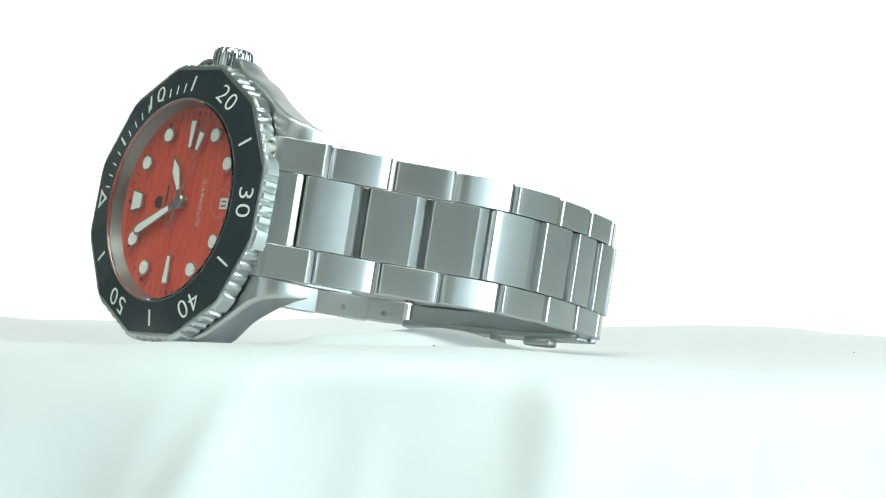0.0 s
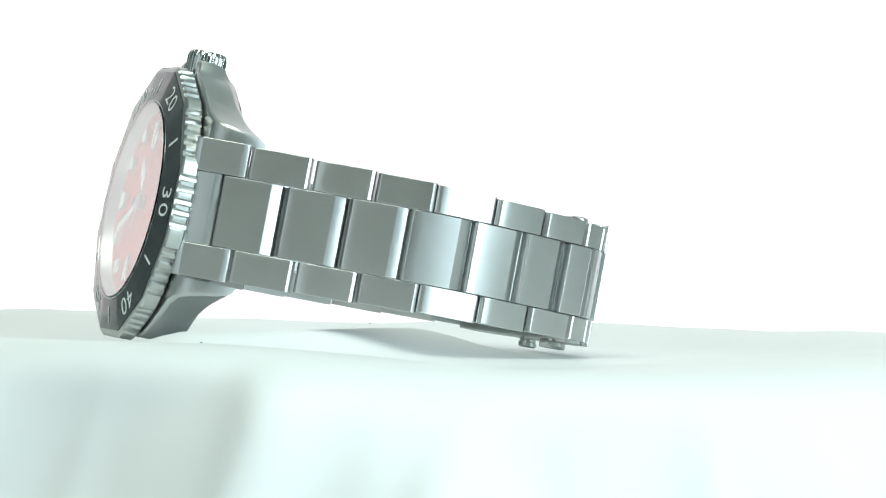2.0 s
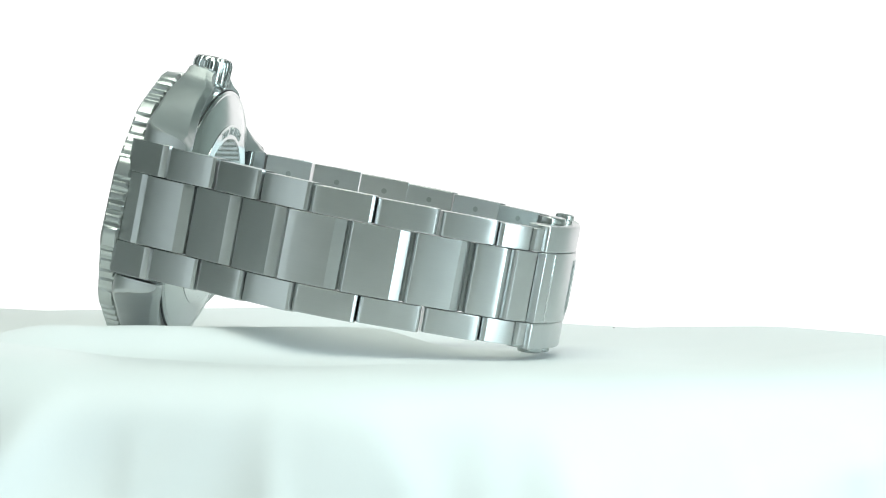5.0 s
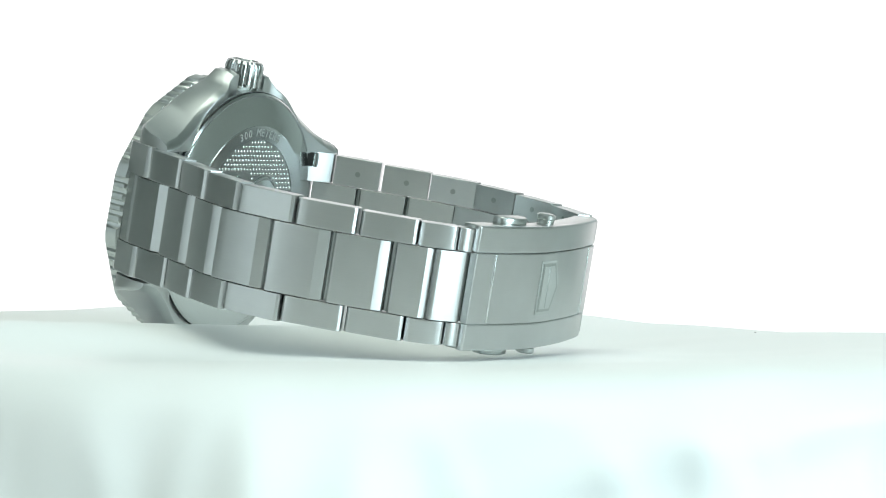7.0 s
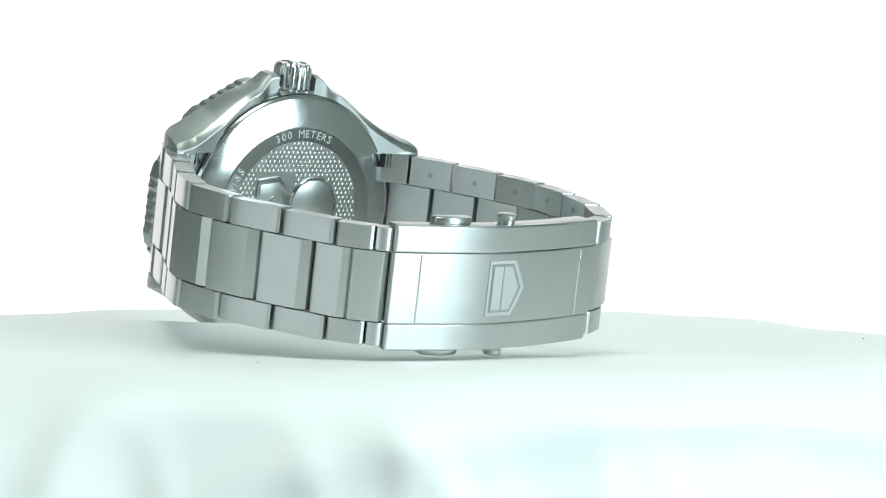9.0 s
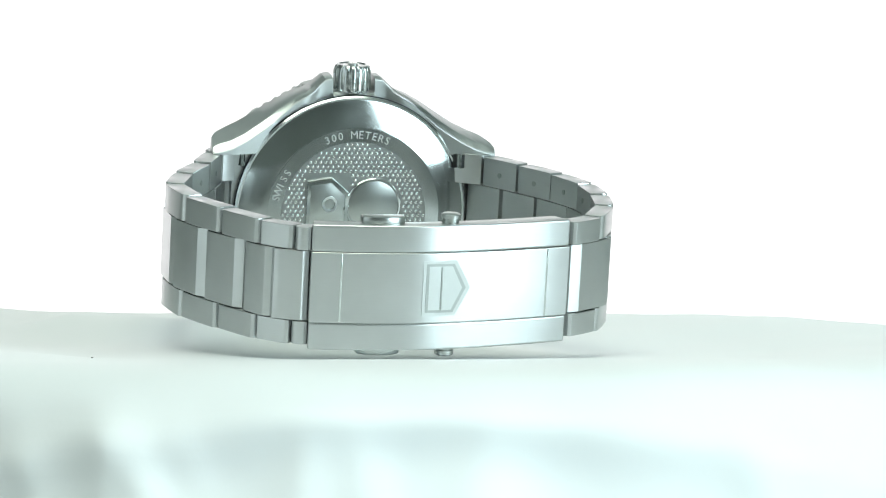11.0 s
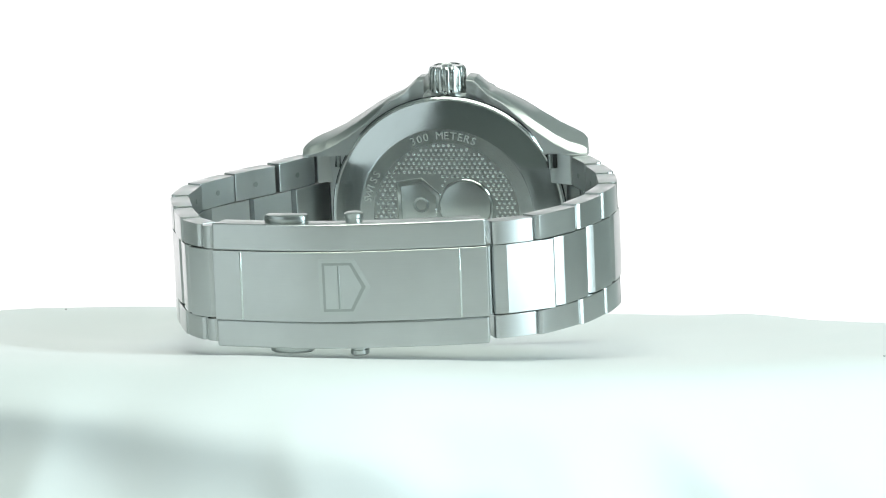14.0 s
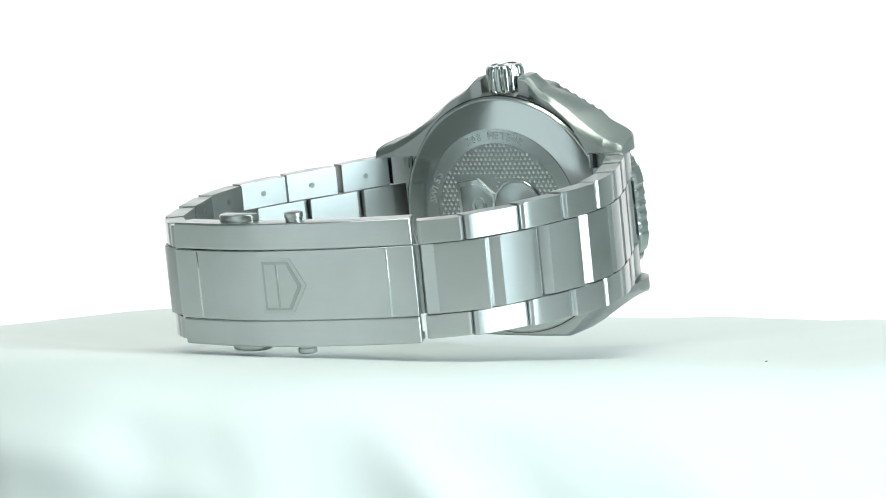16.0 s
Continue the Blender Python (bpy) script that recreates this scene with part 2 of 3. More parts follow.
def stand_and_cloth():
    bm = bmesh.new()
    n = 288
    radii = [0, 6, 11, 16, 20, 24, 28, 32, 36, 40, 44, 48, 52, 56, 60, 64, 69, 74, 79, 84, 89, 94]
    rows = []
    for r in radii:
        if r == 0:
            rows.append([bm.verts.new((0, 0, cloth_top(0, 0)))])
            continue
        row = []
        for k in range(n):
            a = math.tau * k / n
            x, y = r * math.cos(a), r * math.sin(a)
            row.append(bm.verts.new((x, y, cloth_top(x, y))))
        rows.append(row)
    # over the edge and down: (outward, drop) of the hang, with folds that deepen as it falls
    hang = [(4, 0.4), (7, 1.2), (9.6, 2.6), (11.6, 4.4), (13.0, 6.6), (14.2, 9.2), (15.4, 12.2), (16.6, 15.6), (18.0, 19.5), (20.0, 24), (25.6, 31), (26.6, 39), (27.6, 48), (28.6, 58), (29.6, 70), (30.6, 84), (31.6, 98)]
    for out, drop in hang:
        row = []
        for k in range(n):
            a = math.tau * k / n
            deep = smoothstep(0, 17, drop)
            ca, sa = math.cos(a), math.sin(a)
            big = noise.noise(Vector((ca * 2.1 + 5, sa * 2.1, drop / 120)))
            mid = noise.noise(Vector((ca * 5.5, sa * 5.5 + 9, drop / 70 + 3)))
            slant = noise.noise(Vector((ca * 3.3 + drop / 30, sa * 3.3 - drop / 40, 7)))
            crease = 1 - abs(noise.noise(Vector((ca * 7.0 + 4 + drop / 55, sa * 7.0 - drop / 35, 8.1)))) * 3.0
            ridge = 1 - abs(noise.noise(Vector((ca * 3.0 + 1.7 + drop / 90, sa * 3.0 - drop / 60, 4.2)))) * 2.2
            r = 94 + out + deep * (5.5 * big + 2.5 * mid + 2.5 * slant + 3.5 * max(0, ridge) ** 3 + 1.5 * max(0, crease) ** 2) + (1 - deep) * 3 * big + fold(math.degrees(a), drop)
            x, y = 94 * ca, 94 * sa
            z = cloth_top(x, y) * (1 - smoothstep(0, 20, drop)) - drop + 2.2 * mid * smoothstep(0, 10, drop) * (1 - smoothstep(20, 60, drop))
            row.append(bm.verts.new((r * ca, r * sa, max(z, -97.0))))
        rows.append(row)
    for p, q in zip(rows, rows[1:]):
        for k in range(n):
            j = (k + 1) % n
            f = list(dict.fromkeys([p[k % len(p)], p[j % len(p)], q[j % len(q)], q[k % len(q)]]))
            bm.faces.new(f)
    cloth = tagged(new("cloth", mesh_from("cloth", bm, SATIN, 180)), "white satin cloth draped in soft folds over a round stand", "cloth")
    sub = cloth.modifiers.new("smooth", "SUBSURF")
    sub.levels = sub.render_levels = 1
    for rad, az in ((84, 77), (88, 238), (73, 312)):
        x, y = rad * math.cos(radians(az)), rad * math.sin(radians(az))
        part("lint", prism(gon(0.16, 6), 0, 0.12, pose(x, y, cloth_top(x, y))), PRINT_DARK, cloth, "tiny dark speck of lint")
    stand = tagged(new("turntable"), "white round motorised display turntable under the cloth", "turntable")
    part("base", lathe([(0, -99.5), (80, -99.5), (80, -80), (78, -78), (0, -78)], 64), TABLE, stand)
    part("platter", lathe([(0, -77), (86, -77), (88, -75), (88, -14), (82, -9), (0, -9)], 64), TABLE, stand)
    return cloth, stand


# ---- the watch, in its own frame: dial towards -x, crown towards +z, six o'clock towards -y ----
HEAD = mmpose(-41.6, -0.8, 0.0) @ mmpose(0, 0, 0, 0, 1.8, 3.2)
# disc frame for lathes: w runs from the dial's front to the back (+x), u to -y (six), v to +z (three)
DISC = HEAD @ Matrix(((0, 0, 1, 0), (-1, 0, 0, 0), (0, 1, 0, 0), (0, 0, 0, 1)))


DISC_CASE = pose(0, 0.4, 0) @ DISC
DISC_BACK = pose(0, 0.5, 0.4) @ DISC


def polar(r, minute):
    """(u, v) of a minute mark: 15 up (+v), 30 to +u."""
    a = math.tau * (minute - 30) / 60
    return r * math.cos(a), -r * math.sin(a)


def flat_dir(minute):
    a = -math.tau * (minute - 30) / 60
    return a


def gon(r, n, turn_by=0.0):
    return [(r * math.cos(math.tau * (k + turn_by) / n), r * math.sin(math.tau * (k + turn_by) / n)) for k in range(n)]


def ring_between(outer, inner, place):
    """Solid ring from rows of (points, height): outer and inner are lists of such rows, front to back."""
    bm = bmesh.new()
    rows = [[bm.verts.new((p[0], p[1], h)) for p in pts] for pts, h in outer + inner[::-1]]
    n = len(rows[0])
    for p, q in zip(rows, rows[1:] + rows[:1]):
        for k in range(n):
            j = (k + 1) % n
            bm.faces.new((p[k], p[j], q[j], q[k]))
    bmesh.ops.transform(bm, matrix=place, verts=bm.verts)
    return bm


def gon_dense(apothem, n_side, per, round_to=0.0, circle=None):
    """Twelve-sided outline sampled per points a side, blended towards a circle."""
    pts = []
    total = n_side * per
    for k in range(total):
        a = math.tau * k / total
        w = (a + math.pi / n_side) % (math.tau / n_side) - math.pi / n_side
        r = apothem / math.cos(w)
        c = circle if circle else apothem * 1.017
        r = r * (1 - round_to) + c * round_to
        pts.append((r * math.cos(a), r * math.sin(a)))
    return pts


def watch_head(watch):
    # bezel body with its coin edge: five grips a side
    per = 40
    total = 12 * per
    front, mid_a, mid_b, back = [], [], [], []
    for k in range(total):
        a = math.tau * k / total
        w = (a + math.pi / 12) % (math.tau / 12) - math.pi / 12
        base = min(21.25 / math.cos(w), 21.75)
        q = w / (math.pi / 12)                       # -1..1 along a side
        s = (q * 0.5 + 0.5) * 6.2 - 0.6              # five grips, plain at the corners
        grip = 0.0
        if 0 < s < 5:
            f = s % 1
            grip = -0.42 * smoothstep(0.40, 0.52, f) * (1 - smoothstep(0.86, 0.98, f))
        r1, r2 = base - 0.35, base + grip
        front.append((r1 * math.cos(a), r1 * math.sin(a)))
        mid_a.append((r2 * math.cos(a), r2 * math.sin(a)))
        back.append(((base - 0.5) * math.cos(a), (base - 0.5) * math.sin(a)))
    inner = gon_dense(15.6, 12, per, 1.0, 15.6)
    lip = gon_dense(20.5, 12, per, 0.0)
    bezel = part("bezel", ring_between([(lip, 1.5), (front, 1.62), (mid_a, 1.95), (mid_a, 3.95), (back, 4.3)], [(inner, 1.9), (inner, 4.3)], DISC), BEZEL_STEEL, watch, "twelve-sided steel bezel with a gripped edge", 35)
    ins_o, ins_i = gon_dense(20.25, 12, per, 0.0), gon_dense(15.75, 12, per, 1.0, 15.75)
    part("bezel_insert", ring_between([(ins_i, 0.45), (ins_o, 1.38), (ins_o, 1.6)], [(ins_i, 0.95), (ins_o, 1.65)], DISC), CERAMIC, bezel, "dark grey ceramic insert", 25)

    def on_insert(r, minute, spin=0.0):
        u, v = polar(r, minute)
        a = math.degrees(flat_dir(minute))
        slope = math.degrees(math.atan2(0.93, 4.5))
        h = 0.45 + (r - 15.75) * 0.93 / 4.5 - 0.045
        return DISC @ pose(u, v, h) @ pose(0, 0, 0, 0, 0, a - 90) @ pose(0, 0, 0, slope, 0, 0) @ pose(0, 0, 0, 0, 0, spin)
    # numerals and ticks on the insert (tops point outwards)
    for text, minute in (("10", 10), ("20", 20), ("30", 30), ("40", 40), ("50", 50)):
        part("numeral", letters(text, 2.9, on_insert(18.05, minute) @ Matrix.Diagonal((1.18, 1, 1, 1)), 0.03, 1.1, 0.035), PRINT_WHITE, bezel)
    for minute in (5, 15, 25, 35, 45, 55):
        part("tick", prism([(-0.19, -1.25), (0.19, -1.25), (0.19, 1.25), (-0.19, 1.25)], -0.03, 0.03, on_insert(18.05, minute)), PRINT_WHITE, bezel)
    for minute in list(range(1, 5)) + list(range(6, 10)) + list(range(11, 15)):
        part("tick", prism([(-0.11, -0.75), (0.11, -0.75), (0.11, 0.75), (-0.11, 0.75)], -0.03, 0.03, on_insert(17.4, minute)), PRINT_WHITE, bezel)
    tri_o, tri_i = [(-1.5, 1.35), (1.5, 1.35), (0, -1.35)], [(-0.8, 0.95), (0.8, 0.95), (0, -0.5)]
    part("triangle_mark", ring_between([(tri_o, -0.03), (tri_o, 0.03)], [(tri_i, -0.03), (tri_i, 0.03)], on_insert(18.05, 0)), PRINT_WHITE, bezel)

    # crystal and rehaut
    part("crystal", lathe([(0, 0.2), (15.3, 0.2), (15.5, 0.32), (15.5, 1.2), (0, 1.2)], 96, DISC, False), CRYSTAL, watch, "clear flat sapphire crystal", 3).visible_shadow = False
    part("crystal_gasket", lathe([(15.52, 0.4), (15.74, 0.4), (15.74, 2.0), (15.52, 2.0)], 96, DISC), SATIN_STEEL, watch)
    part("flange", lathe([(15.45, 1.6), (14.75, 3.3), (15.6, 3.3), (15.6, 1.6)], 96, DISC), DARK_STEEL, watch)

    seat = DISC @ pose(0.6, 0, 0.5)
    # dial of ribs that run from nine to three o'clock
    bm = bmesh.new()
    ribs, rad, hz = 20, 15.4, 2.75
    edge = []
    step = 2 * rad / ribs
    for i in range(ribs):
        for off, dip in ((0.0, 0.16), (0.13, 0.0), (step * 0.5, -0.03), (step - 0.13, 0.0)):
            edge.append((-rad + i * step + off, dip))
    edge.append((rad, 0.16))
    rows = []
    for u, dip in edge:
        half = math.sqrt(max(0.0004, rad * rad - u * u))
        rows.append((bm.verts.new((u, -half, hz + dip)), bm.verts.new((u, half, hz + dip))))
    for p, q in zip(rows, rows[1:]):
        bm.faces.new((p[0], q[0], q[1], p[1]))
    bmesh.ops.transform(bm, matrix=seat, verts=bm.verts)
    dial = part("dial", bm, DIAL_RED, watch, "orange-red ribbed dial", 10)
    part("dial_plate", lathe([(0, 3.5), (15.3, 3.5), (15.3, 3.9), (0, 3.9)], 64, DISC, False), DARK_STEEL, watch)

    def on_dial(r, minute, h=2.7, spin=0.0):
        u, v = polar(r, minute)
        return seat @ pose(u, v, h) @ pose(0, 0, 0, 0, 0, math.degrees(flat_dir(minute)) - 90 + spin)
    # applied markers: octagonal dots, long bars at 3 and 9, a trapezoid at 12
    for minute in (5, 10, 20, 25, 35, 40, 50, 55):
        ix = part("hour_marker", prism(gon(1.28, 8, 0.5), -0.75, 0, on_dial(11.85, minute), 0.1), POLISHED, dial)
        part("lume", prism(gon(1.06, 8, 0.5), -0.79, -0.74, on_dial(11.85, minute)), LUME, ix)
    for minute in (15, 45):
        ix = part("hour_marker", prism([(-0.42, -2.25), (0.42, -2.25), (0.72, 2.25), (-0.72, 2.25)], -0.75, 0, on_dial(10.4, minute), 0.1), POLISHED, dial)
        part("lume", prism([(-0.27, -2.0), (0.27, -2.0), (0.54, 2.05), (-0.54, 2.05)], -0.79, -0.74, on_dial(10.4, minute)), LUME, ix)
    shield = [(-1.25, -1.35), (1.25, -1.35), (1.75, 1.35), (-1.75, 1.35)]
    ix = part("hour_marker", prism(shield, -0.75, 0, on_dial(11.0, 0), 0.1), POLISHED, dial, "trapezoid marker at twelve")
    part("lume", prism([(x * 0.84, y * 0.84) for x, y in shield], -0.79, -0.74, on_dial(11.0, 0)), LUME, ix)
    # minute track
    for minute in range(60):
        big = minute % 5 == 0
        w, l = (0.28, 0.34) if big else (0.09, 0.42)
        part("minute_tick", prism([(-w, -l), (w, -l), (w, l), (-w, l)], -0.02, 0.0, on_dial(13.85, minute, 2.73)), PRINT_DARK, dial)
    # date window and its frame
    w = part("date_window", prism([(-0.85, -1.0), (0.85, -1.0), (0.85, 1.0), (-0.85, 1.0)], -0.03, 0.0, on_dial(10.3, 30, 2.72, 0)), DATE_WHITE, dial)
    for k in (-0.38, 0.32):
        part("date_bar", prism([(k - 0.11, -0.55), (k + 0.11, -0.55), (k + 0.11, 0.55), (k - 0.11, 0.55)], -0.02, 0.02, on_dial(10.3, 30, 2.68, 180)), PRINT_DARK, w)
    # lens rim, with the lens's faint reflected arcs painted in as muted pink
    part("date_lens_rim", lathe([(2.05, -0.06), (2.18, -0.06), (2.18, 0.02), (2.05, 0.02)], 40, on_dial(9.5, 30, 2.7)), LENS_PINK, dial)
    # maker's emblem and line as plain shapes; one readable word
    part("emblem", prism([(-0.9, -0.9), (0.9, -0.9), (0.9, 0.3), (0, 1.0), (-0.9, 0.3)], -0.08, 0, on_dial(6.4, 0, 2.72)), PRINT_DARK, dial, "small dark shield emblem")
    part("printed_line", prism([(-2.6, -0.25), (2.6, -0.25), (2.6, 0.25), (-2.6, 0.25)], -0.03, 0, on_dial(4.4, 0, 2.72)), PRINT_DARK, dial)
    part("printed_word", letters("AUTOMATIC", 0.82, on_dial(4.6, 30, 2.7, 180), 0.02, 1.15), PRINT_SOFT, dial)

    # time pointers
    def pointer(name, outline, h, minute, mat, lume=None, thick=0.16):
        p = part(name, prism(outline, -thick, 0, on_dial(0, minute, h), 0.03), mat, watch)
        if lume:
            part("lume", prism(lume, -thick - 0.04, -thick + 0.02, on_dial(0, minute, h)), LUME, p)
    pointer("hour_hand", [(-0.35, -1.2), (0.35, -1.2), (0.42, 1.6), (1.05, 5.5), (0, 8.1), (-1.05, 5.5), (-0.42, 1.6)], 2.2, 10.5, POLISHED, [(-0.3, 2.1), (0.3, 2.1), (0.8, 5.4), (0, 7.4), (-0.8, 5.4)])
    pointer("minute_hand", [(-0.45, -1.6), (0.45, -1.6), (0.6, 2.2), (0.85, 10.2), (0.45, 11.2), (-0.45, 11.2), (-0.85, 10.2), (-0.6, 2.2)], 1.95, 55.7, POLISHED, [(-0.42, 2.6), (0.42, 2.6), (0.62, 10.1), (0.3, 10.9), (-0.3, 10.9), (-0.62, 10.1)])
    pointer("seconds_hand", [(-0.22, -4.6), (0.22, -4.6), (0.11, 0), (0.1, 13.6), (-0.1, 13.6), (-0.11, 0)], 1.75, 17.7, POLISHED, None, 0.1)
    pointer("seconds_lozenge", [(-0.42, 8.0), (0.42, 8.0), (0.8, 11.2), (-0.8, 11.2)], 1.72, 17.7, POLISHED, [(-0.26, 8.3), (0.26, 8.3), (0.58, 10.95), (-0.58, 10.95)], 0.12)
    part("pinion", lathe([(0, 1.5), (0.95, 1.5), (1.1, 1.65), (1.1, 2.7), (0, 2.7)], 24, seat, False), DARK_STEEL, watch)


def steps(table, x):
    """Straight-line reading of a small table of (x, value)."""
    for (x0, y0), (x1, y1) in zip(table, table[1:]):
        if x <= x1:
            return y0 + (y1 - y0) * max(0.0, x - x0) / (x1 - x0)
    return table[-1][1]


# the case along u (twelve to six): flank height v, front and back of its thickness
FLANK = [(3.6, 20.5), (8.2, 20.4), (10.0, 19.7), (12.5, 18.4), (15.5, 16.5), (18.5, 14.7), (21.0, 13.6), (22.8, 13.0), (23.7, 12.5), (24.1, 11.9)]
GUARD = [(3.6, 23.2), (4.9, 23.0), (5.8, 22.2), (6.8, 21.2), (8.2, 20.4)]
CASE_FRONT = [(9.0, 4.5), (19.0, 4.6), (21.0, 5.0), (22.4, 6.0), (23.4, 7.8), (24.1, 11.2)]
CASE_BACK = [(9.0, 10.7), (13.0, 10.9), (17.0, 11.8), (20.5, 12.8), (23.3, 13.1), (24.1, 12.9)]


def case_rows(u, side, inner):
    """(v, w) of one flank at u: from the inner front edge round to the inner back edge."""
    k = abs(u)
    v = steps(FLANK, k)
    f, b = steps(CASE_FRONT, k), steps(CASE_BACK, k)
    if side > 0 and 3.6 <= k < 8.2:
        rise = 1 - smoothstep(5.2, 8.2, k)
        v = steps(GUARD, k)
        f, b = f + 0.6 * rise, b - 1.2 * rise
    front, bevel = 0.55, min(1.3, (b - f) * 0.3)
    deep = min(1.2, (v - inner) * 0.5) if inner > 0 else 0.4 + 0.8 * smoothstep(8, 15, k)
    lean = min(0.9, (v - inner) * 0.3) if inner > 0 else 0.1 + 0.8 * smoothstep(8, 15, k)      # the flank draws in towards the back
    return [(inner, f), (v - front, f), (v - 0.15, f + 0.25), (v, f + 0.6), (v - lean, b - bevel), (v - lean - 0.12, b - bevel + 0.2), (v - lean - deep, b - 0.12), (v - lean - deep - 0.2, b), (max(inner, 10.53), b), (max(inner, 10.5), min(b, 10.6)), (inner, min(b, 10.6))]


def case_body(watch):
    def finish(bm, polish):
        """Front, flank and back brushed, the long bevel at the back in a finer satin."""
        bmesh.ops.transform(bm, matrix=DISC_CASE, verts=bm.verts)
        bmesh.ops.recalc_face_normals(bm, faces=bm.faces)
        for f in polish:
            f.material_index = 1
        return bm

    def loft(bm, us, side, inner):
        rows = [[bm.verts.new((u, side * v, w)) for v, w in case_rows(u, side, inner)] for u in us]
        polish = []
        for p, q in zip(rows, rows[1:]):
            for k in range(len(p)):
                j = (k + 1) % len(p)
                f = bm.faces.new((p[k], p[j], q[j], q[k]))
                if k == 5 and min(abs(p[0].co.x), abs(q[0].co.x)) > 8:
                    polish.append(f)
        bm.faces.new(rows[0]), bm.faces.new(rows[-1])
        return polish
    bm = bmesh.new()
    polish = []
    span = [3.6, 4.2, 4.9, 5.4, 5.8, 6.3, 6.8, 7.5, 8.2, 9.0, 10.0, 11.2, 12.5, 14.0, 15.5, 17.0, 18.5, 20.2]
    for side in (-1, 1):
        polish += loft(bm, [-u for u in reversed(span)], side, 0.0)
        polish += loft(bm, span, side, 0.0)
        polish += loft(bm, [-3.599, 0.0, 3.599], side, 0.0)
    case = part("case", finish(bm, polish), CASE_STEEL, watch, "brushed steel case with satin bevels and faceted lugs", 28)
    case.data.materials.append(SATIN_STEEL)
    for su in (-1, 1):
        for side in (-1, 1):
            lug = bmesh.new()
            us = [20.2, 21.0, 21.7, 22.4, 22.9, 23.4, 23.8, 24.1]
            polish = loft(lug, [su * u for u in us], side, 10.55)
            ob = part("lug", finish(lug, polish), CASE_STEEL, case, "", 28)
            ob.data.materials.append(SATIN_STEEL)
    # caseback
    back = part("caseback", lathe([(0, 10.2), (19.8, 10.2), (19.8, 11.4), (19.5, 11.7), (19.2, 11.65), (18.9, 11.8), (14.95, 12.9), (14.65, 12.95), (0, 12.95)], 96, DISC_BACK, False), BACK_STEEL, watch, "screwed polished caseback with an embossed diver emblem", 20)
    part("caseback_seam", lathe([(19.82, 11.0), (19.95, 11.0), (19.95, 11.25), (19.82, 11.25)], 96, DISC_BACK), BLACK_GAP, back)
    part("engraved_ring", lathe([(12.4, 12.6), (14.7, 12.6), (14.7, 13.05), (12.4, 13.05)], 96, DISC_BACK), BACK_STEEL, back)
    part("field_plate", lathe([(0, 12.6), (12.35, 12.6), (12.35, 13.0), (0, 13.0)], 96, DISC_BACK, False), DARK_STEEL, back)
    # studded field
    bm = bmesh.new()
    studs = []
    for i in range(-15, 16):
        for j in range(-16, 17):
            u, v = (i + 0.5 * (j % 2)) * 0.86, j * 0.745
            inside_disc, inside_shield = math.hypot(u + 3.3, v - 1.6) < 5.1, 0.5 < u < 8.6 and -5 < v < 7
            if math.hypot(u, v) < 12.05 and v > -6 and not inside_disc and not inside_shield:
                studs.append((u, v))
    for u, v in studs:
        ring = [bm.verts.new((u + 0.30 * math.cos(math.tau * k / 6), v + 0.30 * math.sin(math.tau * k / 6), 12.99)) for k in range(6)]
        top = bm.verts.new((u, v, 13.27))
        for k in range(6):
            bm.faces.new((ring[k], ring[(k + 1) % 6], top))
    bmesh.ops.transform(bm, matrix=DISC_BACK, verts=bm.verts)
    tagged(part("studded_field", bm, POLISHED, back, "fine grid of raised studs", 60), kind="stuff")
    # helmet emblem: octagonal disc beside a shield, in low relief
    def emb(pts, lo=12.9, hi=13.22, rim=0.12):
        return prism(pts, lo, hi, DISC_BACK, rim)
    c = [(-3.3 + x, 1.6 + y) for x, y in gon(4.4, 12, 0.5)]
    part("helmet_window", emb(c, 12.9, 13.3, 0.16), SATIN_STEEL, back)
    part("helmet_rim", lathe([(4.35, 12.9), (4.75, 12.9), (4.75, 13.24), (4.63, 13.36), (4.35, 13.36)], 48, DISC_BACK @ pose(-3.3, 1.6, 0)), POLISHED, back)
    sh = [(8.2, -2.2), (8.2, 6.0), (4.0, 6.6), (0.9, 3.9), (0.9, -1.6), (4.5, -4.6)]
    part("helmet_shield", emb(sh), SATIN_STEEL, back)

    def shrink(k):
        return [(4.6 + (u - 4.6) * k, 1.2 + (v - 1.2) * k) for u, v in sh]
    part("helmet_frame", ring_between([(shrink(0.98), 13.2), (shrink(0.96), 13.42)], [(shrink(0.80), 13.2), (shrink(0.82), 13.42)], DISC_BACK), POLISHED, back)
    part("helmet_ring", lathe([(0.85, 13.2), (1.35, 13.2), (1.3, 13.42), (0.9, 13.42)], 32, DISC_BACK @ pose(4.2, 2.0, 0)), POLISHED, back)
    part("helmet_hose", prism([(0.9, 0.6), (1.8, 0.2), (1.8, 1.4), (0.9, 1.8)], 12.9, 13.36, DISC_BACK, 0.1), POLISHED, back)

    def arc_text(text, r, mid_angle, size, step):
        n = len(text)
        for k, ch in enumerate(text):
            if ch == " ":
                continue
            a = mid_angle - (k - (n - 1) / 2) * step           # degrees, seen from the back
            t = math.radians(a)
            # seen from behind, u runs to the left
            place = DISC_BACK @ pose(-r * math.cos(t), r * math.sin(t), 13.06) @ Matrix.Diagonal((-1, 1, 1, 1)) @ pose(0, 0, 0, 0, 0, a - 90)
            part("engraved_letter", letters(ch, size, place, 0.09), FROSTED, back)
    arc_text("300 METERS", 13.55, 90, 1.3, 4.9)
    arc_text("SWISS", 13.55, 158, 1.3, 4.9)

    # crown: fluted barrel on its tube
    UP = pose(0, 0.5, 0) @ HEAD @ pose(7.6, 0, 0)
    n, rows = 192, []
